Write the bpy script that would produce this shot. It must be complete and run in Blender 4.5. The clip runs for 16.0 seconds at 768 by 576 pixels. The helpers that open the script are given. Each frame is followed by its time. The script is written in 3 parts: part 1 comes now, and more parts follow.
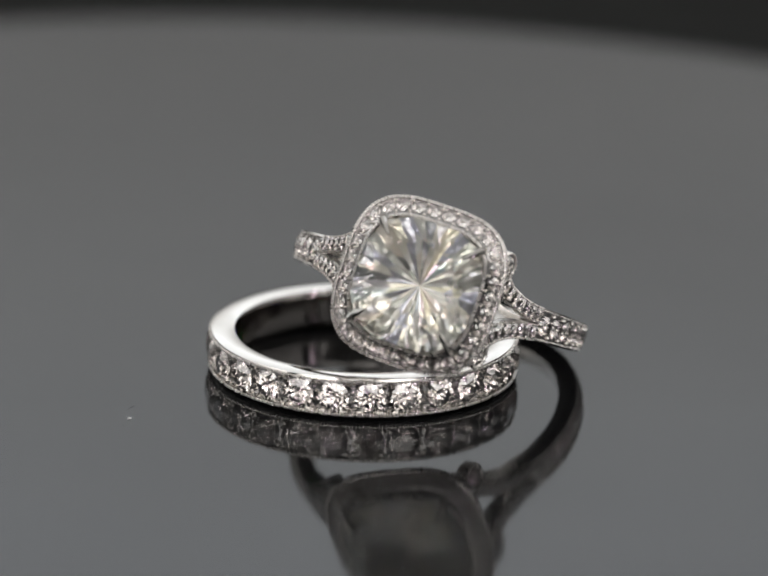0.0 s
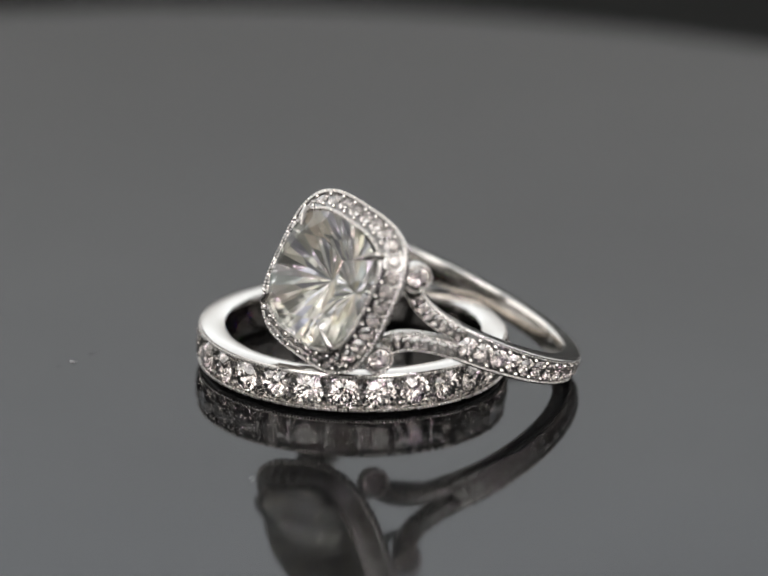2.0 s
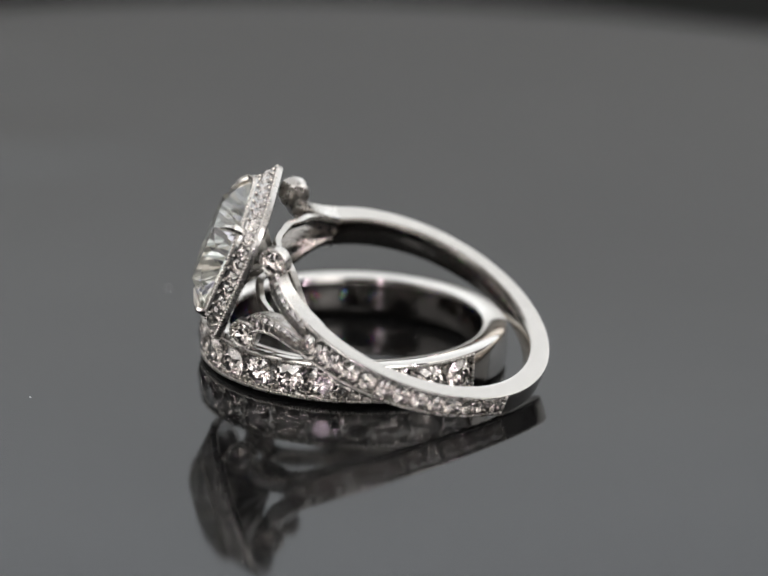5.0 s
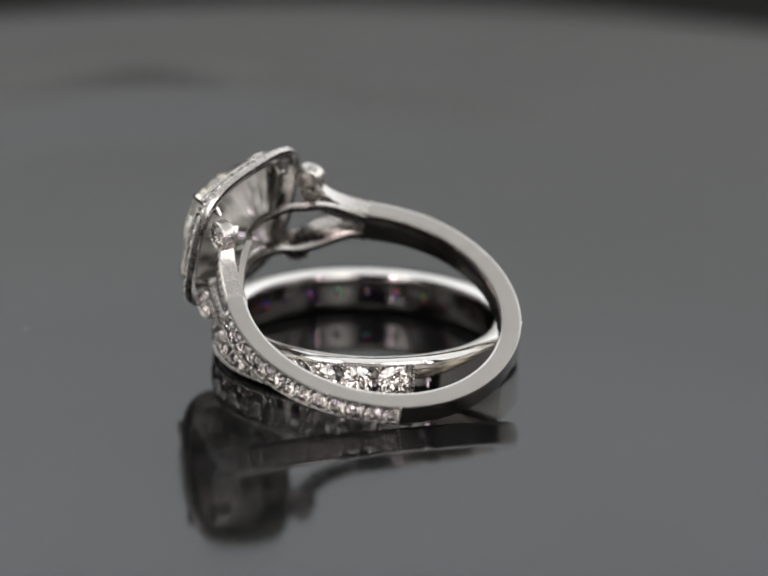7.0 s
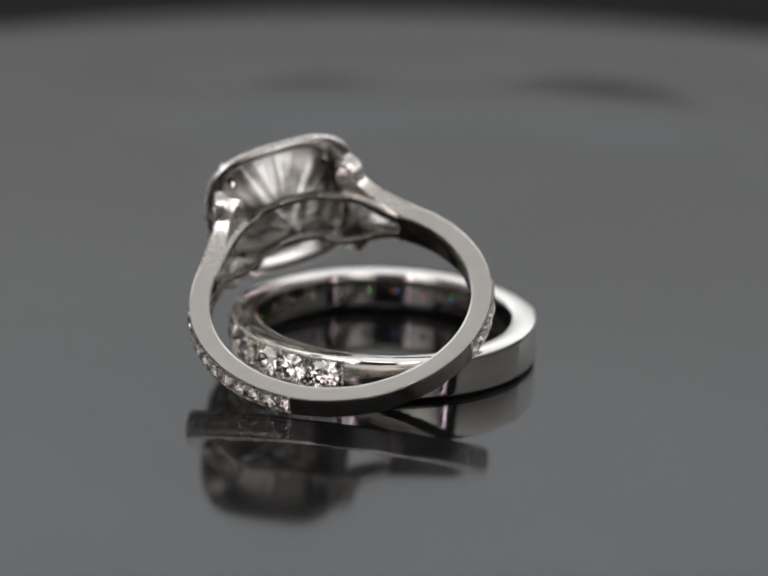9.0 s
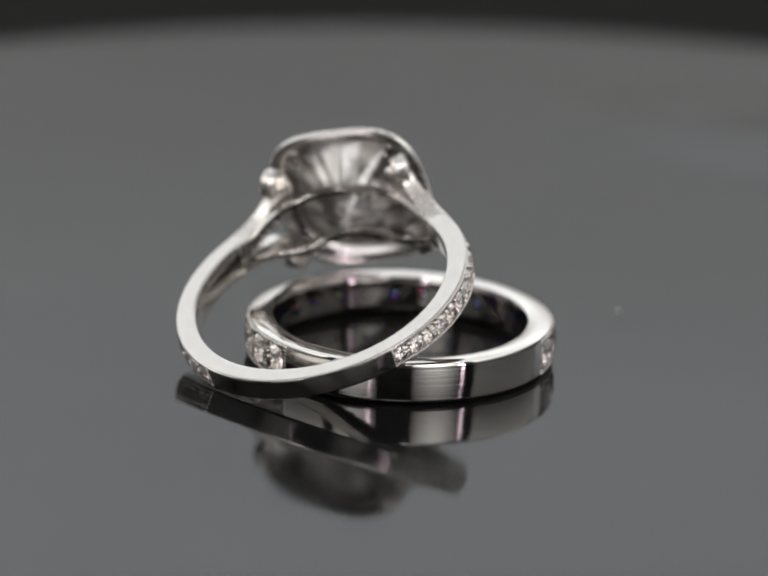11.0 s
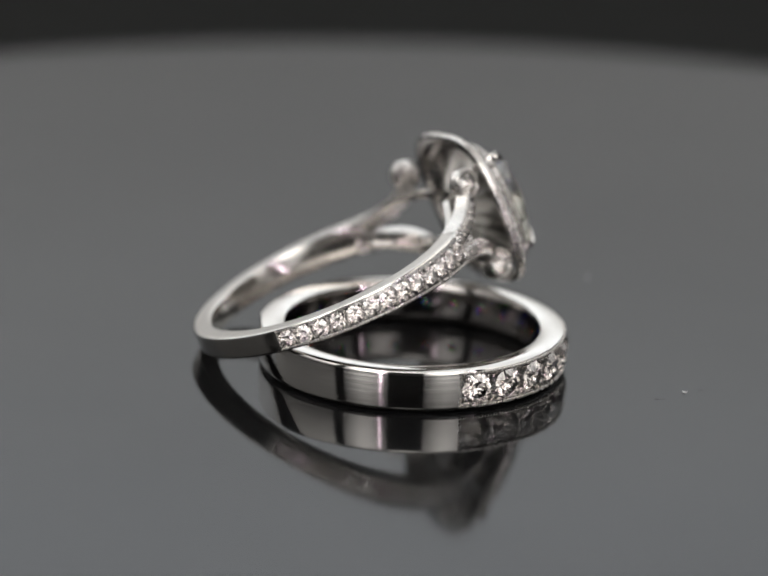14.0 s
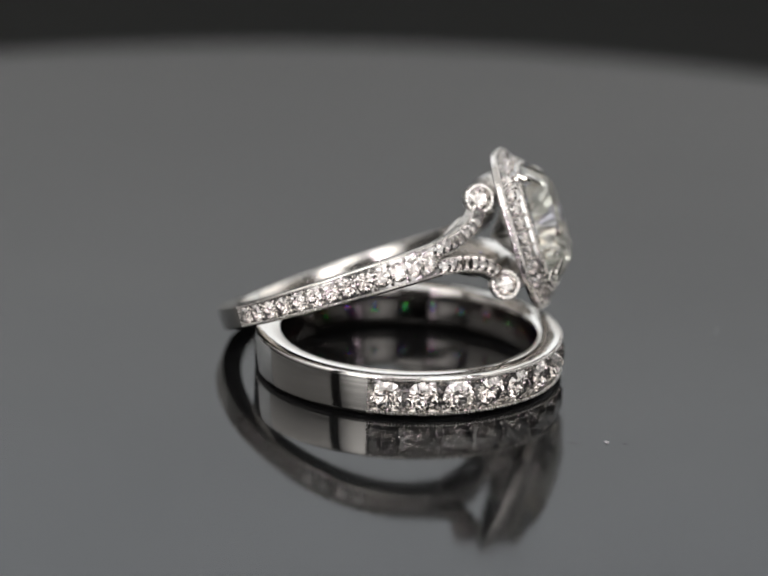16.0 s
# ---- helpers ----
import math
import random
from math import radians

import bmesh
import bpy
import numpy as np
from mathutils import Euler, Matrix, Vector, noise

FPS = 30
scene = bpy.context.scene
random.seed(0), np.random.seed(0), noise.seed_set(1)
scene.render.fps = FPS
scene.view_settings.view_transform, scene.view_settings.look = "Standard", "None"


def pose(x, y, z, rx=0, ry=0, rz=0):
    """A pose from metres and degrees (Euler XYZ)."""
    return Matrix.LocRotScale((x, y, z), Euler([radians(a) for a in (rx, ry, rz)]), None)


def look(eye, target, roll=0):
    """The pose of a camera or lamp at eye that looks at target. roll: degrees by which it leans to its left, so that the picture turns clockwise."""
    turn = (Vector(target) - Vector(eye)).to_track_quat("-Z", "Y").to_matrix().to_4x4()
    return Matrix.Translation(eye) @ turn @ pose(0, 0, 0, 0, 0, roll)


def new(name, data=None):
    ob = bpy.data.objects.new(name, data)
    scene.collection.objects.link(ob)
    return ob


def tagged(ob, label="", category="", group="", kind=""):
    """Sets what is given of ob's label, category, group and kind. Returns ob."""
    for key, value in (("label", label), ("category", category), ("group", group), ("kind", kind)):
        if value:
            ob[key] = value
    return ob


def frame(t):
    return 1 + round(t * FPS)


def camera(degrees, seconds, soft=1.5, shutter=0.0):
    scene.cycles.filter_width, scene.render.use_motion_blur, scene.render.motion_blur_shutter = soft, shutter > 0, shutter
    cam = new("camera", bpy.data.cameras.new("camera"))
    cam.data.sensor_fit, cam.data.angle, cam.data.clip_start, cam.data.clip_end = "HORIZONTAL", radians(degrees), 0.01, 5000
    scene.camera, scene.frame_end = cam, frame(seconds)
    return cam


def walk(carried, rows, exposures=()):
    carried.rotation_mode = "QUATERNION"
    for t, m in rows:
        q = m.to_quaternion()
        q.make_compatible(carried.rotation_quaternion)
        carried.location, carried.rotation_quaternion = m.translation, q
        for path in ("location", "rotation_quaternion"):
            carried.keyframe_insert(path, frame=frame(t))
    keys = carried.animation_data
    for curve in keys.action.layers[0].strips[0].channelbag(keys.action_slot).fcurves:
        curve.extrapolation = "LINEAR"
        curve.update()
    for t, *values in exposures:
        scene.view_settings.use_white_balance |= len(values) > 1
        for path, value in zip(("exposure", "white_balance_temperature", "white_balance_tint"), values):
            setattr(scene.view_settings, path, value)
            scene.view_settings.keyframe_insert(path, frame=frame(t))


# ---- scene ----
MM = 0.001
EYE = Vector((0.0, -0.35103, 0.12100))
PITCH, YAW = radians(18.255), radians(0.0097)
AHEAD = Vector((math.sin(YAW) * math.cos(PITCH), math.cos(YAW) * math.cos(PITCH), -math.sin(PITCH)))
cam = camera(8.072, 16.0, soft=1.8)
cam.data.dof.use_dof = True
cam.data.dof.focus_distance = 0.363
cam.data.dof.aperture_fstop = 22.0
STAND = look(EYE, EYE + 0.37 * AHEAD, 1.852)
walk(cam, [(0, STAND), (16.0, STAND)])

# ---- world and light levels ----
TURN_RATE = 16.421          # degrees a second, clockwise from above
world = bpy.data.worlds.new("world")
scene.world = world
world.use_nodes = True
world.node_tree.nodes["Background"].inputs[0].default_value = (0.75, 0.8, 0.9, 1)
world.node_tree.nodes["Background"].inputs[1].default_value = 0.03
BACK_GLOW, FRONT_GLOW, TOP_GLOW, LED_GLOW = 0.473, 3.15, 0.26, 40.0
SIDE_GLOW = 0.20


# ---- materials ----
def material(name):
    m = bpy.data.materials.new(name)
    m.use_nodes = True
    nt = m.node_tree
    return m, nt, nt.nodes["Principled BSDF"]


def link(nt, a, b):
    nt.links.new(a, b)


def noise_node(nt, scale, detail=3, stretch=None):
    tc = nt.nodes.new("ShaderNodeTexCoord")
    n = nt.nodes.new("ShaderNodeTexNoise")
    n.inputs["Scale"].default_value, n.inputs["Detail"].default_value = scale, detail
    src = tc.outputs["Object"]
    if stretch:
        mp = nt.nodes.new("ShaderNodeMapping")
        mp.inputs["Scale"].default_value = stretch
        link(nt, src, mp.inputs["Vector"])
        src = mp.outputs["Vector"]
    link(nt, src, n.inputs["Vector"])
    return n.outputs["Fac"]


def ramp(nt, fac, lo, hi, a, b):
    r = nt.nodes.new("ShaderNodeMapRange")
    r.inputs["From Min"].default_value, r.inputs["From Max"].default_value = lo, hi
    r.inputs["To Min"].default_value, r.inputs["To Max"].default_value = a, b
    link(nt, fac, r.inputs["Value"])
    return r.outputs["Result"]


def mix_colour(nt, fac, a, b):
    r = nt.nodes.new("ShaderNodeMix")
    r.data_type = "RGBA"
    r.inputs[6].default_value, r.inputs[7].default_value = (*a, 1), (*b, 1)
    link(nt, fac, r.inputs[0])
    return r.outputs[2]


def bump(nt, p, fac, strength, depth):
    b = nt.nodes.new("ShaderNodeBump")
    b.inputs["Strength"].default_value, b.inputs["Distance"].default_value = strength, depth
    link(nt, fac, b.inputs["Height"])
    link(nt, b.outputs["Normal"], p.inputs["Normal"])


def metal(name, a, b, r0, r1, relief=0.00001, brushed=None):
    m, nt, p = material(name)
    p.inputs["Metallic"].default_value = 1
    link(nt, mix_colour(nt, noise_node(nt, 900), a, b), p.inputs["Base Color"])
    link(nt, ramp(nt, noise_node(nt, 2600, 5), 0.3, 0.7, r0, r1), p.inputs["Roughness"])
    bump(nt, p, noise_node(nt, 1500, 4, brushed), 0.25, relief)
    return m


def gem(name, iors, tint):
    m = bpy.data.materials.new(name)
    m.use_nodes = True
    nt = m.node_tree
    nt.nodes.clear()
    out = nt.nodes.new("ShaderNodeOutputMaterial")
    last = None
    for k, ior in enumerate(iors):
        g = nt.nodes.new("ShaderNodeBsdfGlass")
        c = [0.0, 0.0, 0.0]
        if len(iors) == 3:
            c[k] = tint[k]
        else:
            c = tint
        g.inputs["Color"].default_value = (*c, 1)
        g.inputs["Roughness"].default_value = 0.0
        g.inputs["IOR"].default_value = ior
        if last is None:
            last = g.outputs[0]
        else:
            a = nt.nodes.new("ShaderNodeAddShader")
            link(nt, last, a.inputs[0])
            link(nt, g.outputs[0], a.inputs[1])
            last = a.outputs[0]
    link(nt, last, out.inputs[0])
    return m


def glow(name, colour, strength):
    m, nt, p = material(name)
    p.inputs["Base Color"].default_value = (0.4, 0.4, 0.4, 1)
    p.inputs["Emission Color"].default_value = (*colour, 1)
    e = ramp(nt, noise_node(nt, 6, 2), 0.3, 0.7, 0.93 * strength, 1.07 * strength)
    link(nt, e, p.inputs["Emission Strength"])
    return m


POLISHED = metal("polished_white_gold", (0.665, 0.63, 0.59), (0.57, 0.54, 0.505), 0.10, 0.20)
SATIN = metal("satin_white_gold", (0.72, 0.685, 0.65), (0.61, 0.58, 0.545), 0.22, 0.34, 0.00002)
# darker tone stands in for shade between the stones and under the halo
SEAT = metal("shade_toned_white_gold", (0.56, 0.54, 0.52), (0.34, 0.325, 0.315), 0.14, 0.28, 0.00004)
HOOP = metal("brushed_white_gold", (0.68, 0.65, 0.615), (0.60, 0.57, 0.535), 0.05, 0.10, 0.00003, (0.12, 0.12, 3.0))
# darker tone stands in for the dim reflections on the band's inner wall
INNER = metal("dim_inner_white_gold", (0.40, 0.375, 0.355), (0.29, 0.27, 0.255), 0.08, 0.15, 0.00002)
DIAMOND = gem("cushion_diamond", (1.58,), (0.99, 0.985, 0.95))
SMALL_DIAMOND = gem("melee_diamond", (2.417,), (0.995, 0.972, 0.955))
FIERY_DIAMOND = gem("fiery_diamond", (2.36, 2.417, 2.50), (0.99, 0.98, 0.99))


def facet_material():
    """Mirror-like insides of the stone's lower facets; bright and dark flashes are painted on."""
    m, nt, p = material("painted_pavilion")
    p.inputs["Metallic"].default_value = 0.6
    p.inputs["Roughness"].default_value = 0.05
    geo = nt.nodes.new("ShaderNodeNewGeometry")
    r = nt.nodes.new("ShaderNodeValToRGB")
    # tints and greys stand in for dispersion and dim reflections
    flash_tints = ((0.0, (1.0, 0.95, 0.76)), (0.18, (0.82, 0.83, 1.0)), (0.32, (0.24, 0.24, 0.23)), (0.42, (1.0, 1.0, 0.98)), (0.62, (1.0, 0.90, 0.80)), (0.76, (0.97, 0.98, 0.93)), (0.86, (0.38, 0.38, 0.36)), (0.92, (0.98, 0.97, 0.95)), (1.0, (0.76, 0.91, 1.0)))
    while len(r.color_ramp.elements) < len(flash_tints):
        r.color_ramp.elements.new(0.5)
    for el, (pos, col) in zip(r.color_ramp.elements, flash_tints):
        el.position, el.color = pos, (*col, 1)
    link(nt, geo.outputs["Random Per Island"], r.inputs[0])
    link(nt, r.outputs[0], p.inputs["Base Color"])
    return m


FACET = facet_material()


def skin_material():
    """Grey, glassy outer face of the lower facets; its mottling stands in for reflections."""
    m, nt, p = material("painted_underside")
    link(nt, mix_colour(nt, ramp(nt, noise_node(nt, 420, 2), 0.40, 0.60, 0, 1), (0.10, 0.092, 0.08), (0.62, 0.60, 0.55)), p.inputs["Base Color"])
    p.inputs["Roughness"].default_value = 0.08
    p.inputs["IOR"].default_value = 2.1
    return m


SKIN = skin_material()


def plate_material():
    m, nt, p = material("black_gloss_acrylic")
    link(nt, mix_colour(nt, noise_node(nt, 60, 4), (0.003, 0.003, 0.0033), (0.006, 0.006, 0.006)), p.inputs["Base Color"])
    link(nt, ramp(nt, noise_node(nt, 90, 5), 0.35, 0.75, 0.055, 0.10), p.inputs["Roughness"])
    p.inputs["IOR"].default_value = 1.22
    bump(nt, p, noise_node(nt, 28, 2), 0.30, 0.0005)
    return m


def cloth_material(name, a, b):
    m, nt, p = material(name)
    link(nt, mix_colour(nt, noise_node(nt, 14, 4), a, b), p.inputs["Base Color"])
    p.inputs["Roughness"].default_value = 0.95
    p.inputs["Specular IOR Level"].default_value = 0.15
    bump(nt, p, noise_node(nt, 900, 3), 0.4, 0.0003)
    return m


PLATE = plate_material()
BLACK_CLOTH = cloth_material("black_cloth", (0.004, 0.004, 0.0036), (0.010, 0.0096, 0.0085))
DARK_WALL = cloth_material("grey_drape", (0.10, 0.10, 0.102), (0.15, 0.15, 0.15))
BLACK_PLASTIC = cloth_material("black_plastic", (0.015, 0.015, 0.015), (0.025, 0.025, 0.025))
DUST = cloth_material("pale_lint", (0.75, 0.74, 0.72), (0.6, 0.6, 0.6))


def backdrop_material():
    """White paper whose lighting is painted in as emission, dimmest at the foot."""
    m, nt, p = material("glowing_white_backdrop")
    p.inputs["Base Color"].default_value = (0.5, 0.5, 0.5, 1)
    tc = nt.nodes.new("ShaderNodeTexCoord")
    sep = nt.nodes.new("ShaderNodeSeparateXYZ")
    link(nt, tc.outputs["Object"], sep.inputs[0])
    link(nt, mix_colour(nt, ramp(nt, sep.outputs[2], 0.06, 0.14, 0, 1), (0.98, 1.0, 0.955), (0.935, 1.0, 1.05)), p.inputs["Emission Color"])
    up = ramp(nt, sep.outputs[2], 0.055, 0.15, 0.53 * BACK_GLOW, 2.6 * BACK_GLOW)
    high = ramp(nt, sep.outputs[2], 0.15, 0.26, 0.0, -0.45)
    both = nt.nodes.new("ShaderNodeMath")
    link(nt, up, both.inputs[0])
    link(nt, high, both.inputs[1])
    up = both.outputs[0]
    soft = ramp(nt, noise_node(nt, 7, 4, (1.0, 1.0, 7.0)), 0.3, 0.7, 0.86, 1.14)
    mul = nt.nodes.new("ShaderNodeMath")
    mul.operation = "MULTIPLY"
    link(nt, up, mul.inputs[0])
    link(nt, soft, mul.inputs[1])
    # fine horizontal streaks are painted into the glow too
    streaks = nt.nodes.new("ShaderNodeMath")
    streaks.operation = "MULTIPLY"
    link(nt, mul.outputs[0], streaks.inputs[0])
    link(nt, ramp(nt, noise_node(nt, 9, 5, (0.5, 1.0, 16.0)), 0.35, 0.7, 0.95, 1.09), streaks.inputs[1])
    link(nt, streaks.outputs[0], p.inputs["Emission Strength"])
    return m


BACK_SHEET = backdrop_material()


def softbox_material(name, strength):
    """Diffuser cloth with a hot middle that fades to its edges."""
    m, nt, p = material(name)
    p.inputs["Base Color"].default_value = (0.8, 0.8, 0.8, 1)
    p.inputs["Emission Color"].default_value = (1.0, 0.995, 0.98, 1)
    tc = nt.nodes.new("ShaderNodeTexCoord")
    mp = nt.nodes.new("ShaderNodeMapping")
    mp.inputs["Location"].default_value = (-0.5, 0, -0.5)
    link(nt, tc.outputs["Generated"], mp.inputs["Vector"])
    flat = nt.nodes.new("ShaderNodeVectorMath")
    flat.operation = "MULTIPLY"
    flat.inputs[1].default_value = (1, 0, 0.8)
    link(nt, mp.outputs["Vector"], flat.inputs[0])
    far = nt.nodes.new("ShaderNodeVectorMath")
    far.operation = "LENGTH"
    link(nt, flat.outputs["Vector"], far.inputs[0])
    link(nt, ramp(nt, far.outputs["Value"], 0.10, 0.52, 1.2 * strength, 0.05 * strength), p.inputs["Emission Strength"])
    return m


FRONT_SHEET = softbox_material("lit_diffuser", FRONT_GLOW)
# glow of the fill lamp added over the camera
BOOM_SHEET = softbox_material("boom_fill_diffuser", 1.35 * FRONT_GLOW)


def side_material():
    """White fabric whose emission paints light from above, stronger higher up."""
    m, nt, p = material("glowing_side_fabric")
    p.inputs["Base Color"].default_value = (0.25, 0.25, 0.25, 1)
    p.inputs["Emission Color"].default_value = (1.0, 0.99, 0.97, 1)
    tc = nt.nodes.new("ShaderNodeTexCoord")
    sep = nt.nodes.new("ShaderNodeSeparateXYZ")
    link(nt, tc.outputs["Object"], sep.inputs[0])
    link(nt, ramp(nt, sep.outputs[2], 0.15, 0.33, SIDE_GLOW, 1.9), p.inputs["Emission Strength"])
    return m


SIDE_SHEET = side_material()
TOP_SHEET = glow("lit_top_diffuser", (1.0, 0.985, 0.97), TOP_GLOW)
LILAC = glow("lilac_strip", (0.80, 0.42, 0.85), 0.9)
LED = glow("pink_white_diode", (1.0, 0.83, 0.97), LED_GLOW)


# ---- mesh helpers (bmesh in millimetres) ----
def finish(name, bm, mat, smooth=True, sharp=38):
    bmesh.ops.recalc_face_normals(bm, faces=bm.faces)
    if smooth:
        limit = radians(sharp)
        for f in bm.faces:
            f.smooth = True
        for e in bm.edges:
            if len(e.link_faces) == 2 and e.calc_face_angle(0) > limit:
                e.smooth = False
    bmesh.ops.scale(bm, vec=(MM, MM, MM), verts=bm.verts)
    me = bpy.data.meshes.new(name)
    bm.to_mesh(me)
    bm.free()
    me.materials.append(mat)
    return me


def part(name, bm, mat, parent, label="", smooth=True, sharp=38, second=None):
    ob = new(name, finish(name, bm, mat, smooth, sharp))
    if second:
        ob.data.materials.append(second)
    ob.parent = parent
    return tagged(ob, label)


def piece(name, me, m, parent, label=""):
    ob = new(name, me)
    ob.parent = parent
    ob.matrix_basis = m
    return tagged(ob, label)


def sweep(bm, rings, closed=False, caps=True):
    """Skin a row of point rings."""
    vs = [[bm.verts.new(p) for p in ring] for ring in rings]
    n = len(vs[0])
    last = len(vs) if closed else len(vs) - 1
    for i in range(last):
        a, b = vs[i], vs[(i + 1) % len(vs)]
        for j in range(n):
            bm.faces.new((a[j], a[(j + 1) % n], b[(j + 1) % n], b[j]))
    if caps and not closed:
        bm.faces.new(vs[0][::-1])
        bm.faces.new(vs[-1])


def tube(bm, pts, radii, sides=8, flat=1.0, up=None):
    pts = [Vector(p) for p in pts]
    rings = []
    for i, p in enumerate(pts):
        d = (pts[min(i + 1, len(pts) - 1)] - pts[max(i - 1, 0)]).normalized()
        u = (up or Vector((0.31, 0.17, 0.93))).cross(d).normalized()
        v = d.cross(u)
        r = radii[i]
        rings.append([p + u * (r * math.cos(2 * math.pi * k / sides)) + v * (r * flat * math.sin(2 * math.pi * k / sides)) for k in range(sides)])
    sweep(bm, rings)


def box(bm, x0, x1, y0, y1, z0, z1):
    vs = [bm.verts.new((x, y, z)) for z in (z0, z1) for x, y in ((x0, y0), (x1, y0), (x1, y1), (x0, y1))]
    for q in ((3, 2, 1, 0), (4, 5, 6, 7), (0, 1, 5, 4), (1, 2, 6, 5), (2, 3, 7, 6), (3, 0, 4, 7)):
        bm.faces.new([vs[i] for i in q])


BALL = None


def ball(bm, c, r, squash=1.0, axis=None):
    """A small 20-sided bead."""
    global BALL
    if BALL is None:
        t = bmesh.new()
        bmesh.ops.create_icosphere(t, subdivisions=1, radius=1)
        t.verts.index_update()
        BALL = ([v.co.copy() for v in t.verts], [[v.index for v in f.verts] for f in t.faces])
        t.free()
    vs = [bm.verts.new(Vector(c) + p * r) for p in BALL[0]]
    for f in BALL[1]:
        bm.faces.new([vs[i] for i in f])


def spun(theta, r, z):
    return Vector((r * math.cos(theta), r * math.sin(theta), z))


def facing(p, outward, along):
    """A pose at p (mm) whose z points outward and whose x points along."""
    z = Vector(outward).normalized()
    y = z.cross(Vector(along)).normalized()
    x = y.cross(z)
    m = Matrix((x, y, z)).transposed().to_4x4()
    m.translation = Vector(p) * MM
    return m


# ---- setting ----
def slab(name, x0, x1, y0, y1, z0, z1, mat, label):
    bm = bmesh.new()
    box(bm, x0, x1, y0, y1, z0, z1)
    return tagged(new(name, finish(name, bm, mat, smooth=False)), label, kind="structure")


slab("ground", -900, 900, -900, 900, -46, -30.15, BLACK_CLOTH, "black cloth spread over the table top")
slab("wall_north", -900, 900, 900, 930, -30, 1200, DARK_WALL, "dark draped wall behind the backdrop")
slab("wall_south", -900, 900, -930, -900, -30, 1200, DARK_WALL, "dark draped wall behind the camera")
slab("wall_east", 900, 930, -930, 930, -30, 1200, DARK_WALL, "dark draped side wall of the booth")
slab("wall_west", -930, -900, -930, 930, -30, 1200, DARK_WALL, "dark draped side wall of the booth")
slab("ceiling", -930, 930, -930, 930, 1200, 1230, DARK_WALL, "dark ceiling of the photo booth")
slab("backdrop", -520, 520, 330, 336, 38, 620, BACK_SHEET, "white paper backdrop sheet with a glow painted by height")


def softbox(az0, az1, dist, z0, z1, label):
    """A flat lit diffuser on a black frame, facing the turntable."""
    a, b = (Vector((dist * math.sin(radians(q)), -dist * math.cos(radians(q)), 0)) for q in (az0, az1))
    mid, wide = (a + b) / 2, (b - a).length
    lamp = tagged(new("softbox"), label, "softbox", "front lamps")
    lamp.matrix_basis = Matrix.Translation((mid.x * MM, mid.y * MM, -0.03015)) @ pose(0, 0, 0, 0, 0, math.degrees(math.atan2(b.y - a.y, b.x - a.x)))
    z0, z1 = z0 + 30, z1 + 30
    bm = bmesh.new()
    box(bm, -wide / 2, wide / 2, -4, 0, z0, z1)
    part("diffuser", bm, FRONT_SHEET, lamp, "glowing white diffuser", smooth=False)
    bm = bmesh.new()
    box(bm, -wide / 2 - 8, wide / 2 + 8, -40, -4.5, z0 - 8, z1 + 8)
    part("housing", bm, BLACK_PLASTIC, lamp, smooth=False)
    bm = bmesh.new()
    box(bm, -12, 12, -34, -10, 0, z0 - 8)
    part("stand", bm, BLACK_PLASTIC, lamp, smooth=False)
    return lamp


softbox(-50, -17, 460, 42, 500, "tall lit softbox on a black stand")
softbox(10, 45, 460, 42, 500, "tall wide lit softbox on a black stand")


def side_screen(side):
    """An unseen white screen on feet beside the turntable; its glow brightens the stones."""
    screen = tagged(new("side_screen"), "tall white fabric screen on black feet beside the turntable", "screen", "side screens")
    screen.location = (side * 0.5, 0.02, -0.03015)
    bm = bmesh.new()
    box(bm, -3, 3, -330, 290, 90, 560)
    part("fabric", bm, SIDE_SHEET, screen, "white fabric with its own painted glow", smooth=False)
    for y in (-310, 270):
        bm = bmesh.new()
        box(bm, side * 4, side * 20, y, y + 20, 0, 560) if side > 0 else box(bm, -20, -4, y, y + 20, 0, 560)
        part("post", bm, BLACK_PLASTIC, screen, smooth=False)


side_screen(-1)
side_screen(1)


def boom_fill():
    """An added fill lamp tilted down over the camera, to brighten the stones."""
    lamp = tagged(new("boom_fill"), "tilted unseen fill softbox, added over the front to brighten the stones", "softbox", "front lamps")
    lamp.matrix_basis = Matrix.Translation((0, -0.50, 0.50)) @ pose(0, 0, 0, -45, 0, 0)
    bm = bmesh.new()
    box(bm, -330, 330, -4, 0, -170, 130)
    part("diffuser", bm, BOOM_SHEET, lamp, "glowing white diffuser", smooth=False)
    bm = bmesh.new()
    box(bm, -338, 338, -40, -4.5, -178, 138)
    part("housing", bm, BLACK_PLASTIC, lamp, smooth=False)
    bm = bmesh.new()
    tube(bm, [(0, -40, 0), (0, -60, 60), (0, -495, 495)], (8, 8, 8), 8, up=Vector((1, 0, 0)))
    part("boom", bm, BLACK_PLASTIC, lamp)


boom_fill()


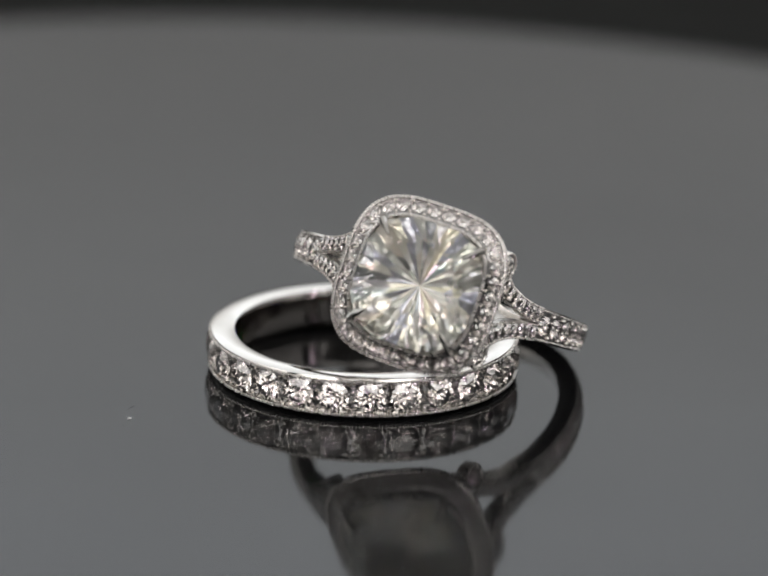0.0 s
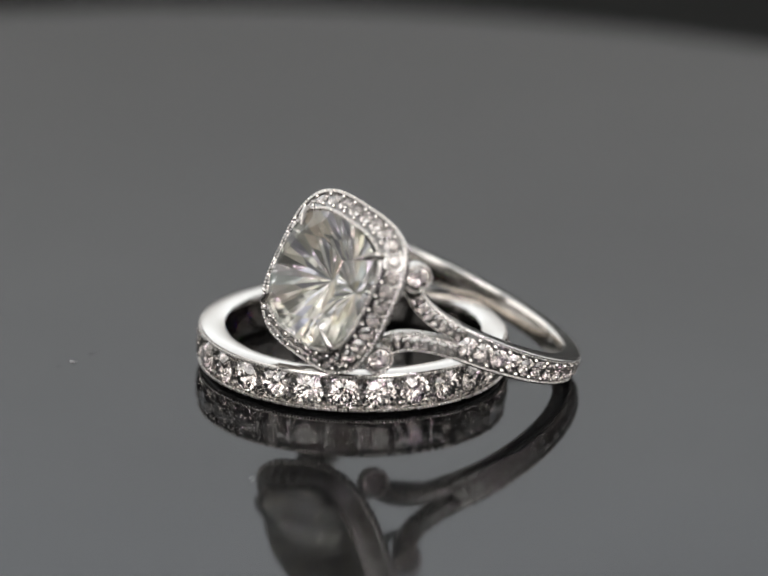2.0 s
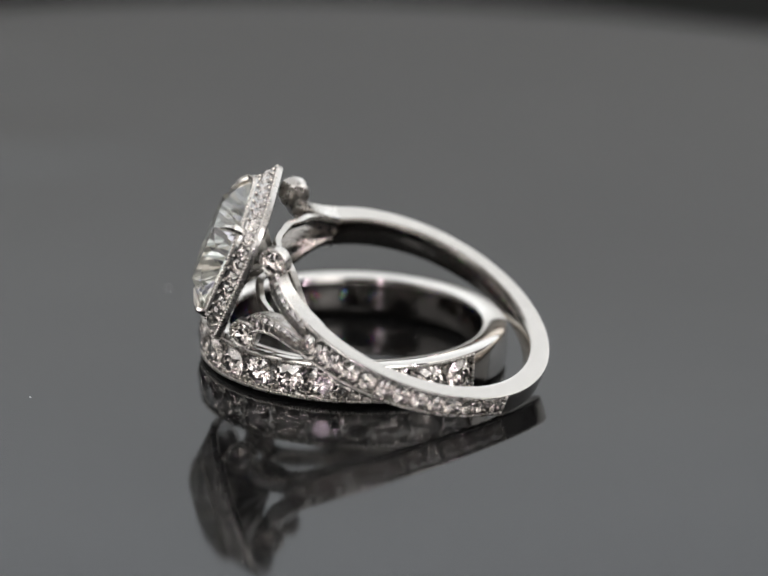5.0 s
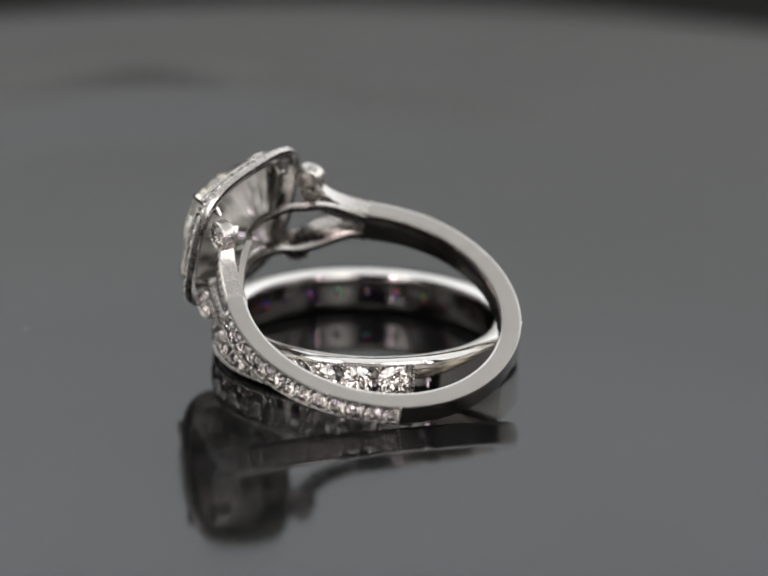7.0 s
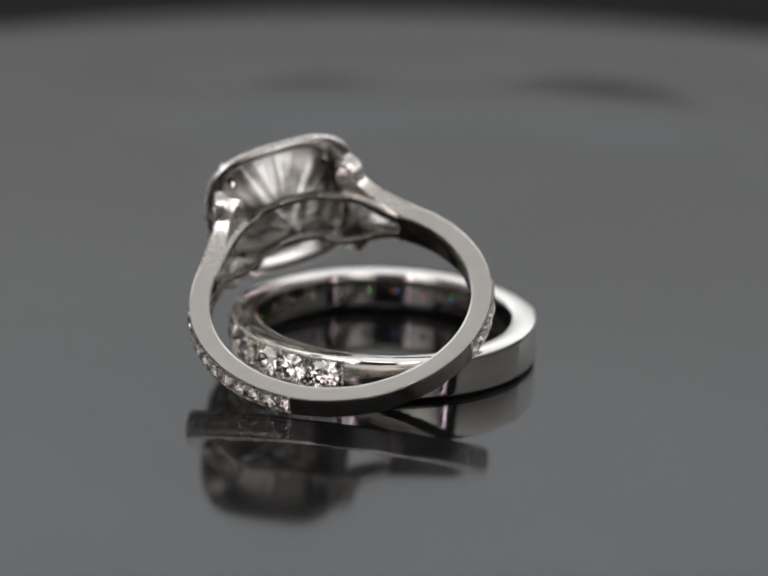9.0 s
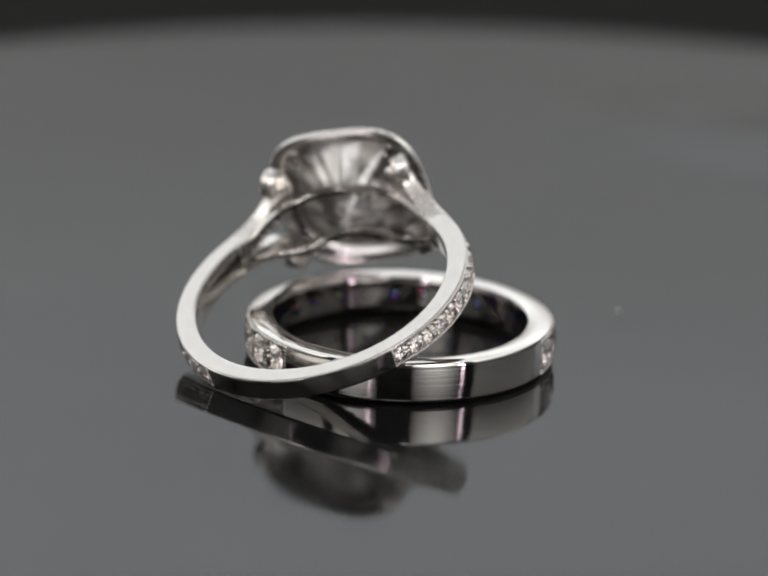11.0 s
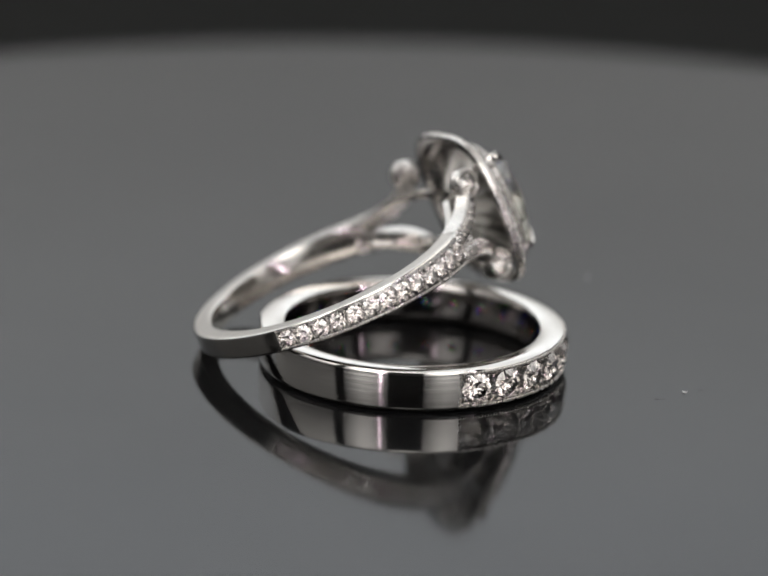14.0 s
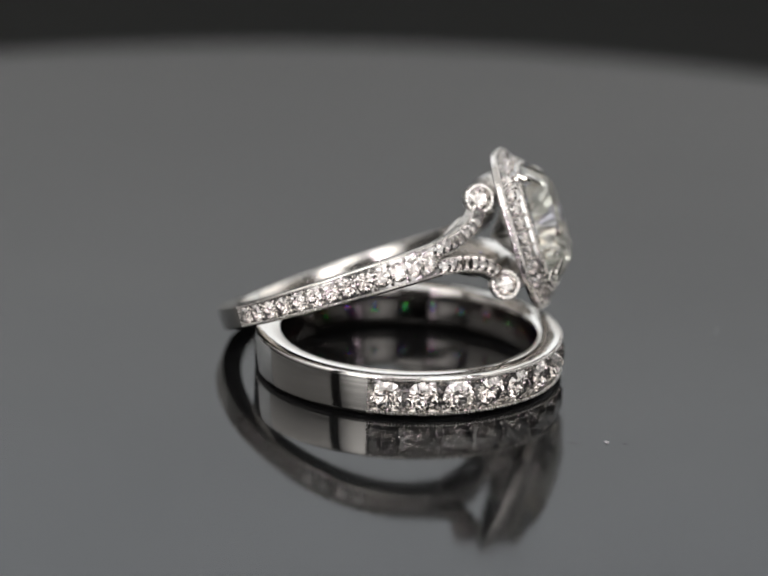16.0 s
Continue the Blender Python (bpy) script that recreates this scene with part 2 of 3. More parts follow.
def led_strip(az, dist, label):
    strip = tagged(new("led_strip"), label, "light strip", "diode strips")
    strip.matrix_basis = Matrix.Translation((dist * math.sin(radians(az)) * MM, -dist * math.cos(radians(az)) * MM, -0.03015)) @ pose(0, 0, 0, 0, 0, az)
    bm = bmesh.new()
    box(bm, -6, 6, -6, 0, 0, 380)
    part("backing", bm, LILAC, strip, "lilac glowing strip", smooth=False)
    bm = bmesh.new()
    box(bm, -4.5, 4.5, 0.2, 1.8, -3, 3)
    me = finish("diode", bm, LED, smooth=False)
    for k in range(20):
        piece("diode", me, pose(0, 0, (36 + 17 * k) * MM), strip)


led_strip(-22, 440, "vertical strip of pinkish white diodes")
led_strip(48, 440, "vertical strip of pinkish white diodes")


def top_panel():
    lamp = tagged(new("overhead_panel"), "flat square overhead light panel hung from the ceiling", "light panel")
    lamp.location = (0, 0.02, 1.2)
    bm = bmesh.new()
    box(bm, -420, 420, -360, 320, -680, -676)
    part("diffuser", bm, TOP_SHEET, lamp, "glowing white diffuser", smooth=False)
    bm = bmesh.new()
    box(bm, -426, 426, -366, 326, -675.5, -655)
    part("housing", bm, BLACK_PLASTIC, lamp, smooth=False)
    bm = bmesh.new()
    box(bm, -6, 6, -6, 6, -655, 0)
    part("pole", bm, BLACK_PLASTIC, lamp, smooth=False)


top_panel()

# ---- turntable ----
PLATE_Z = -0.15             # top of the plate, in mm
PLATE_R, PLATE_OFF = 89.0, Vector((-7.0, 0.5))


DENTS = ((63, 244, 0.62, 9.5, 5.0), (65, 220, 0.62, 9.5, 5.0), (82, 228, -0.30, 13, 5.0), (56, 204, 0.2, 8, 4.5), (78, 205, 0.25, 10, 4.0))


def ripple(x, y):
    """Height of the slightly dented rim of the plate, in mm."""
    z = 0.0
    for r, deg, high, along, across in DENTS:
        c, q = math.cos(radians(deg)), math.sin(radians(deg))
        u, v = x * c + y * q - r, y * c - x * q
        z += high * math.exp(-0.5 * ((u / across) ** 2 + (v / along) ** 2))
    return z


def turntable():
    plate = tagged(new("turntable"), "round black gloss acrylic turntable with a slightly warped rim", "turntable")
    plate.location = (0, 0, -0.03 + PLATE_Z * MM)
    bm = bmesh.new()
    rows = []
    sides = 288
    radii = [0.01 * PLATE_R] + [PLATE_R * k / 60 for k in range(2, 59)] + [PLATE_R - 1.0]
    for r in radii:
        row = []
        for k in range(sides):
            t = 2 * math.pi * k / sides
            x, y = PLATE_OFF.x + r * math.cos(t), PLATE_OFF.y + r * math.sin(t)
            row.append(Vector((x, y, 30 + ripple(x, y))))
        rows.append(row)
    for r, z in ((PLATE_R - 0.3, -0.25), (PLATE_R, -1.0), (PLATE_R, -4.2), (PLATE_R - 0.8, -5.0)):
        rows.append([Vector((PLATE_OFF.x + r * math.cos(2 * math.pi * k / sides), PLATE_OFF.y + r * math.sin(2 * math.pi * k / sides), 30 + z)) for k in range(sides)])
    sweep(bm, rows)
    part("plate", bm, PLATE, plate, sharp=60)
    bm = bmesh.new()
    rows = [[spun(2 * math.pi * k / 64, r, z) for k in range(64)] for r, z in ((46, 0), (48, 1), (48, 18), (40, 20), (40, 24.9))]
    sweep(bm, rows)
    part("turning_base", bm, BLACK_PLASTIC, plate)
    return plate


# ---- stones ----
def round_brilliant():
    """A small round stone of radius 1 mm with its girdle at z = 0."""
    bm = bmesh.new()
    t = [bm.verts.new(spun(math.pi / 4 * k, 0.57, 0.30)) for k in range(8)]
    g = [bm.verts.new(spun(math.pi / 8 * k, 1.0, 0.0)) for k in range(16)]
    n = [bm.verts.new(spun(math.pi / 8 * k, 0.30 if k % 2 else 0.36, -0.62)) for k in range(16)]
    c = bm.verts.new((0, 0, -0.86))
    bm.faces.new(t)
    for i in range(8):
        a, b, d = g[2 * i - 1], g[2 * i], g[2 * i + 1]
        bm.faces.new((t[i], a, b))
        bm.faces.new((t[i], b, d))
        bm.faces.new((t[i], d, t[(i + 1) % 8]))
    for i in range(16):
        j = (i + 1) % 16
        bm.faces.new((g[i], n[i], n[j], g[j]))
        bm.faces.new((n[i], c, n[j]))
    return finish("diamond", bm, SMALL_DIAMOND, smooth=False)


def cushion(t, s, power=3.2):
    c, q = math.cos(t), math.sin(t)
    k = s / (abs(c) ** power + abs(q) ** power) ** (1 / power)
    return k * c, 1.025 * k * q


def cushion_stone(s, z0, crown, depth):
    bm = bmesh.new()

    def at(a, q, z):
        x, y = cushion(a, s * q, 2.0 + 1.2 * q)
        return bm.verts.new((x, y, z0 + z))

    e = math.pi / 4
    t = [at(e * i, 0.66, crown) for i in range(8)]
    m = [at(e * (i + 0.5), 0.83, crown * 0.60) for i in range(8)]
    g = [at(e * i / 4, 1.0, 0.07) for i in range(32)]
    h = [at(e * i / 4, 1.0, -0.07) for i in range(32)]
    for row in (g, h):          # flat facets: the odd points lie midway
        for i in range(1, 32, 2):
            row[i].co = (row[i - 1].co + row[(i + 1) % 32].co) / 2
    n = [at(e * i / 4, 0.54 if i % 2 else 0.44, -depth * (0.445 if i % 2 else 0.60)) for i in range(32)]
    c = bm.verts.new((0, 0, z0 - depth))
    bm.faces.new(t)
    low = []
    for i in range(8):
        j = (i + 1) % 8
        bm.faces.new((t[i], m[i], t[j]))
        bm.faces.new((t[i], m[i - 1], g[4 * i]))
        bm.faces.new((t[i], g[4 * i], m[i]))
        for k in range(4):
            a, b = (4 * i + k) % 32, (4 * i + k + 1) % 32
            bm.faces.new((m[i], g[a], g[b]))
            bm.faces.new((g[a], h[a], h[b], g[b]))
    for i in range(32):         # long, narrow needles that fan out from the point
        j = (i + 1) % 32
        low += [bm.faces.new(f) for f in ((c, n[i], n[j]), (n[i], h[i], h[j], n[j]))]
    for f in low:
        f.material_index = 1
    bmesh.ops.recalc_face_normals(bm, faces=bm.faces[:])
    bmesh.ops.split_edges(bm, edges=list({e for f in low for e in f.edges}))
    return bm


STONE = round_brilliant()


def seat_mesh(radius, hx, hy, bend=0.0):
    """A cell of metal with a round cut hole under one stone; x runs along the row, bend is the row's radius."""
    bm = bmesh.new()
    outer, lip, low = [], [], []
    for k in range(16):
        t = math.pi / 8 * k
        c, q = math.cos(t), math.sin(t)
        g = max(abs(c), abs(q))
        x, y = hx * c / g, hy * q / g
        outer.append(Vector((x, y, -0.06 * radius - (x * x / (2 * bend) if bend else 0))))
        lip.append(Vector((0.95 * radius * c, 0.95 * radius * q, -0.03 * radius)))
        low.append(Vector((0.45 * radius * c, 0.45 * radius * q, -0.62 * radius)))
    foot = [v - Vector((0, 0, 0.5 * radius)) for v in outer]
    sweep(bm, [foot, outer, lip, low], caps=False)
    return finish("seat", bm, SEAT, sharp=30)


def stone(parent, p, outward, along, radius, label=""):
    m = facing(p, outward, along)
    return piece("diamond", STONE, m @ Matrix.Diagonal((radius, radius, radius, 1)), parent, label)


# ---- wedding band ----
BAND_C = Vector((-1.240, -1.671, 0.0))
BAND_R, BAND_IN, BAND_H = 10.38, 8.6, 2.80
PLAIN = (43.0, 158.3)       # the plain arc of the band, in degrees


def wedding_band():
    band = tagged(new("wedding_band"), "white gold wedding band with channel of round diamonds, lying flat", "ring")
    bm = bmesh.new()
    stops = sorted([PLAIN[0] - 0.02, PLAIN[0] + 0.02, PLAIN[1] - 0.02, PLAIN[1] + 0.02] + [2.0 * k for k in range(180)])
    rings = []
    h = BAND_H
    for deg in stops:
        t = radians(deg)
        plain = PLAIN[0] < deg < PLAIN[1]
        cut = 0.0 if plain else 0.98
        o, i = BAND_R, BAND_IN
        swell = [o - cut + (0.036 * (1 - (2 * q - 1) ** 2) if plain else 0.0) for q in (0.25, 0.5, 0.75)]
        prof = [(o - 0.5, PLATE_Z), (o - 0.24, PLATE_Z + 0.05), (o - 0.06, 0.06), (o, 0.2), (o, 0.34), (o - cut + (0.006 if plain else 0), 0.42),
                (swell[0], 0.25 * h), (swell[1], 0.5 * h), (swell[2], 0.75 * h),
                (o - cut + (0.006 if plain else 0), h - 0.42), (o, h - 0.34), (o, h - 0.22),
                (o - 0.08, h - 0.07), (o - 0.26, h), (o - 0.9, h + 0.03), (i + 0.36, h), (i + 0.14, h - 0.08), (i + 0.03, h - 0.3),
                (i, h - 0.7), (i, 0.7), (i + 0.04, 0.25), (i + 0.2, 0.0), (i + 0.5, PLATE_Z)]
        rings.append([spun(t, r, z) for r, z in prof])
    sweep(bm, rings, closed=True)
    # the inner wall takes the metal toned dark for its dim reflections
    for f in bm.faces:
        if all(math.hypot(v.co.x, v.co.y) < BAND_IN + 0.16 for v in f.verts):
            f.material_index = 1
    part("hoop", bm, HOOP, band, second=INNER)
    # pairs of milled rails along the stones
    bm = bmesh.new()
    arc0, arc1 = PLAIN[1], PLAIN[0] + 360
    count = int((arc1 - arc0) / 1.25)
    for k in range(count + 1):
        t = radians(arc0 + (arc1 - arc0) * k / count)
        for z in (0.24, h - 0.24):
            ball(bm, spun(t, BAND_R + 0.0, z), 0.12)
    for end in (arc0, arc1):
        for k in range(1, 9):
            ball(bm, spun(radians(end), BAND_R - 0.02, 0.24 + (h - 0.48) * k / 9), 0.12)
    tagged(part("milgrain", bm, SATIN, band, "rows of tiny milled beads"), kind="stuff")
    first, step, total = 165.0, 13.55, 18
    bm = bmesh.new()
    cell = seat_mesh(1.08, BAND_R * radians(step) / 2 + 0.01, h / 2 - 0.35, BAND_R)
    for k in range(total):
        t = radians(first + step * k)
        piece("seat", cell, facing(spun(t, BAND_R - 0.1, h / 2), spun(t, 1, 0), spun(t + math.pi / 2, 1, 0)), band)
        stone(band, spun(t, BAND_R - 0.08, h / 2), spun(t, 1, 0), (0, 0, 1), 1.08)
        for side in (-1, 1):
            for up in (-1, 1):
                tt = radians(first + step * (k + side * 0.40))
                ball(bm, spun(tt, BAND_R - 0.14, h / 2 + up * 0.80), 0.22)
        for up in (-0.95, -0.3, 0.3, 0.95):
            ball(bm, spun(radians(first + step * (k + 0.5)), BAND_R - 0.15, h / 2 + up), 0.15)
    tagged(part("prong_bead", bm, POLISHED, band, "small raised beads gripping the stones"), kind="stuff")
    # small open backs of the stones on the inner wall
    bm = bmesh.new()
    rows = [[spun(2 * math.pi * k / 10, r, z) for k in range(10)] for r, z in ((0.27, -0.1), (0.27, 0.02), (0.2, 0.05), (0.12, 0.03), (0.02, 0.0))]
    sweep(bm, rows)
    me = finish("stone_back", bm, FIERY_DIAMOND)
    for k in range(total):
        t = radians(first + step * k)
        piece("stone_back", me, facing(spun(t, BAND_IN, h / 2), -spun(t, 1, 0), (0, 0, 1)), band)
    return band


# ---- engagement ring: x to one shoulder, y along the finger hole, z out through the head ----
RING_C = Vector((4.114, 0.960, 4.763))
RING_AXES = Matrix(((0.94746, 0.28327, -0.14867), (-0.23193, 0.28809, -0.92909), (-0.22035, 0.91474, 0.33866)))
RING_R, RING_IN = 10.017, 8.633
SPLIT = 47.0
HEAD = Vector((-0.05, 0.02, 0.14))     # the head sits a little off the middle of the shank
PAVE_START, PAVE_END = 50.5, 140.5


def hoop_at(deg, r, y=0.0):
    """A point of the slightly oval hoop, at an angle from the head."""
    x, z = r * math.sin(radians(deg)), r * math.cos(radians(deg))
    return Vector((x * 1.043 if x < 0 else x, y, z * 1.014 if z < 0 else z))


def shank_width(deg):
    """Half width of the shank at that angle from the head."""
    a = abs(deg)
    k = max(0.0, min(1.0, (150 - a) / 100))
    return 0.80 + 0.38 * k ** 1.4


def blend(t, *pairs):
    """Smooth curve through (t, value) pairs."""
    for (a, u), (b, v) in zip(pairs, pairs[1:]):
        if t <= b:
            k = max(0.0, (t - a) / (b - a))
            k = k * k * (3 - 2 * k)
            return u + (v - u) * k
    return pairs[-1][1]


BRANCH = ((52.5, 0.58), (48.5, 0.62), (43.0, 0.73), (38.0, 0.92), (33.0, 1.24), (29.0, 1.70), (26.2, 2.24), (25.2, 2.70), (26.3, 3.05))


def branch_path(count):
    """Even steps (deg, y, r, and the sideways unit in degrees and mm) along a shoulder's branch, from the split to its scroll."""
    pts = []
    knots = [BRANCH[0], *BRANCH, BRANCH[-1]]
    for a, b, c, d in zip(knots, knots[1:], knots[2:], knots[3:]):
        for k in range(12):
            t = k / 12
            pts.append([0.5 * (2 * q + (r - p) * t + (2 * p - 5 * q + 4 * r - u) * t * t + (3 * q - p - 3 * r + u) * t ** 3) for p, q, r, u in zip(a, b, c, d)])
    mm = RING_R * math.pi / 180
    run = [0.0]
    for p, q in zip(pts, pts[1:]):
        run.append(run[-1] + math.hypot((q[0] - p[0]) * mm, q[1] - p[1]))
    out = []
    for k in range(count):
        goal = run[-1] * k / (count - 1)
        j = min(max(i for i in range(len(run)) if run[i] <= goal + 1e-9), len(pts) - 2)
        f = (goal - run[j]) / max(1e-6, run[j + 1] - run[j])
        deg, y = (pts[j][i] + (pts[j + 1][i] - pts[j][i]) * f for i in (0, 1))
        i0, i1 = max(0, j - 3), min(len(pts) - 1, j + 4)
        du, dv = (pts[i1][0] - pts[i0][0]) * mm, pts[i1][1] - pts[i0][1]
        long = math.hypot(du, dv)
        r = RING_R - 0.02 + 0.86 * max(0.0, (50 - deg) / 25) ** 1.5
        out.append((deg, y, r, dv / long / mm, -du / long))
    return out


def engagement_ring():
    ring = tagged(new("engagement_ring"), "white gold halo engagement ring leaning on the flat wedding band", "ring")
    # shank
    bm = bmesh.new()
    rings = []
    stops = sorted([SPLIT + (360 - 2 * SPLIT) * k / 150 for k in range(151)] + [s + d for s in (PAVE_END, 360 - PAVE_END) for d in (-0.02, 0.02)])
    for deg in stops:
        a = deg if deg <= 180 else deg - 360
        w = shank_width(a)
        cut = 0.62 if abs(a) < PAVE_END else 0.0
        o, i = RING_R, RING_IN
        prof = [(o - 0.16, -w), (o - 0.05, -w + 0.04), (o, -w + 0.12), (o, -w + 0.2), (o - cut, -w + 0.27), (o - cut + (0 if cut else 0.025), 0.0), (o - cut, w - 0.27), (o, w - 0.2), (o, w - 0.12),
                (o - 0.04, w - 0.04), (o - 0.15, w), (o - 0.19, w), (i + 0.27, w), (i + 0.22, w), (i + 0.06, w - 0.06), (i, w - 0.24), (i, -w + 0.24), (i + 0.06, -w + 0.06), (i + 0.22, -w)]
        rings.append([hoop_at(deg, r, y) for r, y in prof])
    sweep(bm, rings)
    part("shank", bm, POLISHED, ring, "polished shank with a stone-set outer face")
    mil = bmesh.new()
    beads = bmesh.new()
    for side in (-1, 1):
        n = 88
        for k in range(n + 1):
            deg = side * (SPLIT + (PAVE_END - SPLIT) * k / n)
            for e in (-1, 1):
                ball(mil, hoop_at(deg, RING_R - 0.05, e * (shank_width(deg) - 0.17)), 0.09)
        for k in range(6):
            ball(mil, hoop_at(side * PAVE_END, RING_R, (k - 2.5) * 0.26), 0.10)
        count = 13
        for k in range(count):
            q = (k + 0.5) / count
            deg = side * (PAVE_START + (PAVE_END - PAVE_START) * q)
            rad = 0.70 - 0.09 * q
            cell = seat_mesh(rad, RING_R * radians(PAVE_END - PAVE_START) / count / 2 + 0.01, shank_width(deg) - 0.2, RING_R)
            piece("seat", cell, facing(hoop_at(deg, RING_R - 0.05), hoop_at(deg, 1), hoop_at(deg + 90, 1)), ring)
            stone(ring, hoop_at(deg, RING_R - 0.04), hoop_at(deg, 1), (0, 1, 0), rad)
            gap = (PAVE_END - PAVE_START) / count * 0.5
            for e in (-1, 1):
                ball(beads, hoop_at(deg + gap, RING_R - 0.06, e * (shank_width(deg) - 0.42)), 0.17)
                ball(beads, hoop_at(deg + gap, RING_R - 0.08, e * 0.16), 0.11)
        # branches and scrolls
        for e in (-1, 1):
            bm = bmesh.new()
            rings = []
            for k, (deg, y, r, across, over) in enumerate(branch_path(37)):
                w = 0.555 + 0.125 * k / 36
                lean = 30.0 * (k / 36) ** 1.2
                inner = RING_IN + 0.02 + 1.3 * max(0.0, (50 - deg) / 25) ** 1.5
                ring_pts = []
                for rr, yy in ((r - 0.1, -w), (r, -w + 0.1), (r, -w + 0.18), (r - 0.34, -w + 0.2), (r - 0.34, w - 0.2), (r, w - 0.18), (r, w - 0.1), (r - 0.1, w), (inner, w - 0.04), (inner, -w + 0.04)):
                    ring_pts.append(hoop_at(side * (deg + across * yy), r, e * (y + over * yy)) + hoop_at(side * (deg + lean), rr - r))
                rings.append(ring_pts)
            sweep(bm, rings)
            arm = part("shoulder_branch", bm, SATIN, ring)
            for deg, y, r, across, over in branch_path(11)[1:9]:
                stone(arm, hoop_at(side * deg, r + 0.06, e * y), hoop_at(side * (deg + 16), 1), (0, 1, 0), 0.50)
            for deg, y, r, across, over in branch_path(40)[3:]:
                for q in (-0.5, 0.5):
                    ball(mil, hoop_at(side * (deg + across * q), r, e * (y + over * q)), 0.085)
            # scroll: a disc with a bezel, facing out sideways
            c = Vector((side * 4.85, e * 3.03 - 0.06, 9.83))
            out = Vector((side * 0.93, 0, 0.36)).normalized()
            m = facing(c, out, (0, 1, 0))
            bm = bmesh.new()
            rows = [[spun(2 * math.pi * k / 24, r, z) for k in range(24)] for r, z in
                    ((0.60, -0.85), (0.90, -0.78), (1.03, -0.6), (1.05, -0.4), (1.05, 0.12), (0.98, 0.2), (0.84, 0.2), (0.72, 0.06), (0.4, -0.5))]
            sweep(bm, rows)
            me = finish("scroll", bm, SATIN)
            scroll = piece("scroll", me, m, ring, "round scroll end set with one stone")
            piece("diamond", STONE, Matrix.Translation((0, 0, 0.14 * MM)) @ Matrix.Diagonal((0.78, 0.78, 0.78, 1)), scroll)
            for k in range(20):
                p = m @ (spun(2 * math.pi * k / 20, 0.94, 0.2) * MM)
                ball(mil, p / MM, 0.085)
    # two wavy gallery rails under the head
    for e in (-1, 1):
        bm = bmesh.new()
        rings = []
        for k in range(41):
            deg = -52 + 104 * k / 40
            a = abs(deg)
            y = blend(a, (0, 1.75), (20, 1.95), (52, 0.62))
            r = RING_IN + blend(a, (0, 0.95), (11, 0.75), (20, 0.22), (30, 0.12), (52, 0.02))
            rings.append([hoop_at(deg, r + dr, e * (y + dy)) for dr, dy in ((0, -0.17), (0.05, -0.24), (0.44, -0.24), (0.5, -0.16), (0.5, 0.17), (0.44, 0.24), (0.05, 0.24), (0, 0.17))])
        sweep(bm, rings)
        part("gallery_rail", bm, POLISHED, ring, "wavy polished rail under the stone")
    # halo
    HALO_S = 5.45
    bm = bmesh.new()
    prof = [(4.05, 12.45), (4.17, 12.55), (4.27, 12.48), (4.33, 12.40), (4.4, 11.8), (4.95, 11.25), (5.3, 11.47), (5.38, 11.44), (HALO_S, 11.34), (HALO_S, 11.2),
            (HALO_S - 0.03, 11.03), (HALO_S - 0.2, 10.92), (5.05, 10.98), (4.75, 11.06), (4.35, 11.5), (4.08, 11.9), (4.02, 12.3)]
    rings = []
    for k in range(96):
        t = 2 * math.pi * k / 96
        rings.append([Vector((*cushion(t, s), z)) + HEAD for s, z in prof])
    sweep(bm, rings, closed=True)
    # the channel and underside take the metal toned dark for shade
    bm.faces.ensure_lookup_table()
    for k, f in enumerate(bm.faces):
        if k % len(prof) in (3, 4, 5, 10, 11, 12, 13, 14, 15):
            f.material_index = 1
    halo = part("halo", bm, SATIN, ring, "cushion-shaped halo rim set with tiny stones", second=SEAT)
    # even steps along the outline
    def outline(s, count, shift=0.0):
        pts = [Vector((*cushion(2 * math.pi * k / 720, s), 0)) + HEAD for k in range(721)]
        run = [0.0]
        for p, q in zip(pts, pts[1:]):
            run.append(run[-1] + (q - p).length)
        out, j = [], 0
        for k in range(count):
            goal = run[-1] * ((k + shift) % count) / count
            j = max(i for i in range(720) if run[i] <= goal + 1e-9)
            d = (pts[j + 1] - pts[j]).normalized()
            out.append((pts[j] + d * (goal - run[j]), d))
        return out
    cell = seat_mesh(0.50, 0.54, 0.68)
    for p, d in outline(4.815, 32, 0.5):
        side = Vector((d.y, -d.x, 0))
        piece("seat", cell, facing(Vector((p.x, p.y, 11.94)), side * 0.70 + Vector((0, 0, 0.71)), d), halo)
        stone(halo, Vector((p.x, p.y, 11.97)), side * 0.70 + Vector((0, 0, 0.71)), d, 0.50)
    for p, d in outline(4.815, 32, 0.0):
        side = Vector((d.y, -d.x, 0))
        for w, z in ((-0.36, 12.28), (0.38, 11.58)):
            ball(beads, p + side * w + Vector((0, 0, z)), 0.135)
    for p, d in outline(4.2, 112):
        ball(mil, p + Vector((0, 0, 12.56)), 0.11)
    for p, d in outline(HALO_S - 0.04, 150):
        ball(mil, p + Vector((0, 0, 11.40)), 0.10)
    tagged(part("milgrain", mil, SATIN, ring, "rows of tiny milled beads"), kind="stuff")
    tagged(part("prong_bead", beads, POLISHED, ring, "small raised beads gripping the stones"), kind="stuff")
    # centre stone and its claws
    bm = cushion_stone(4.12, 12.66, 1.45, 3.5)
    bmesh.ops.translate(bm, vec=HEAD, verts=bm.verts)
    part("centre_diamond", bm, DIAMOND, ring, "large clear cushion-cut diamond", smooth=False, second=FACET)
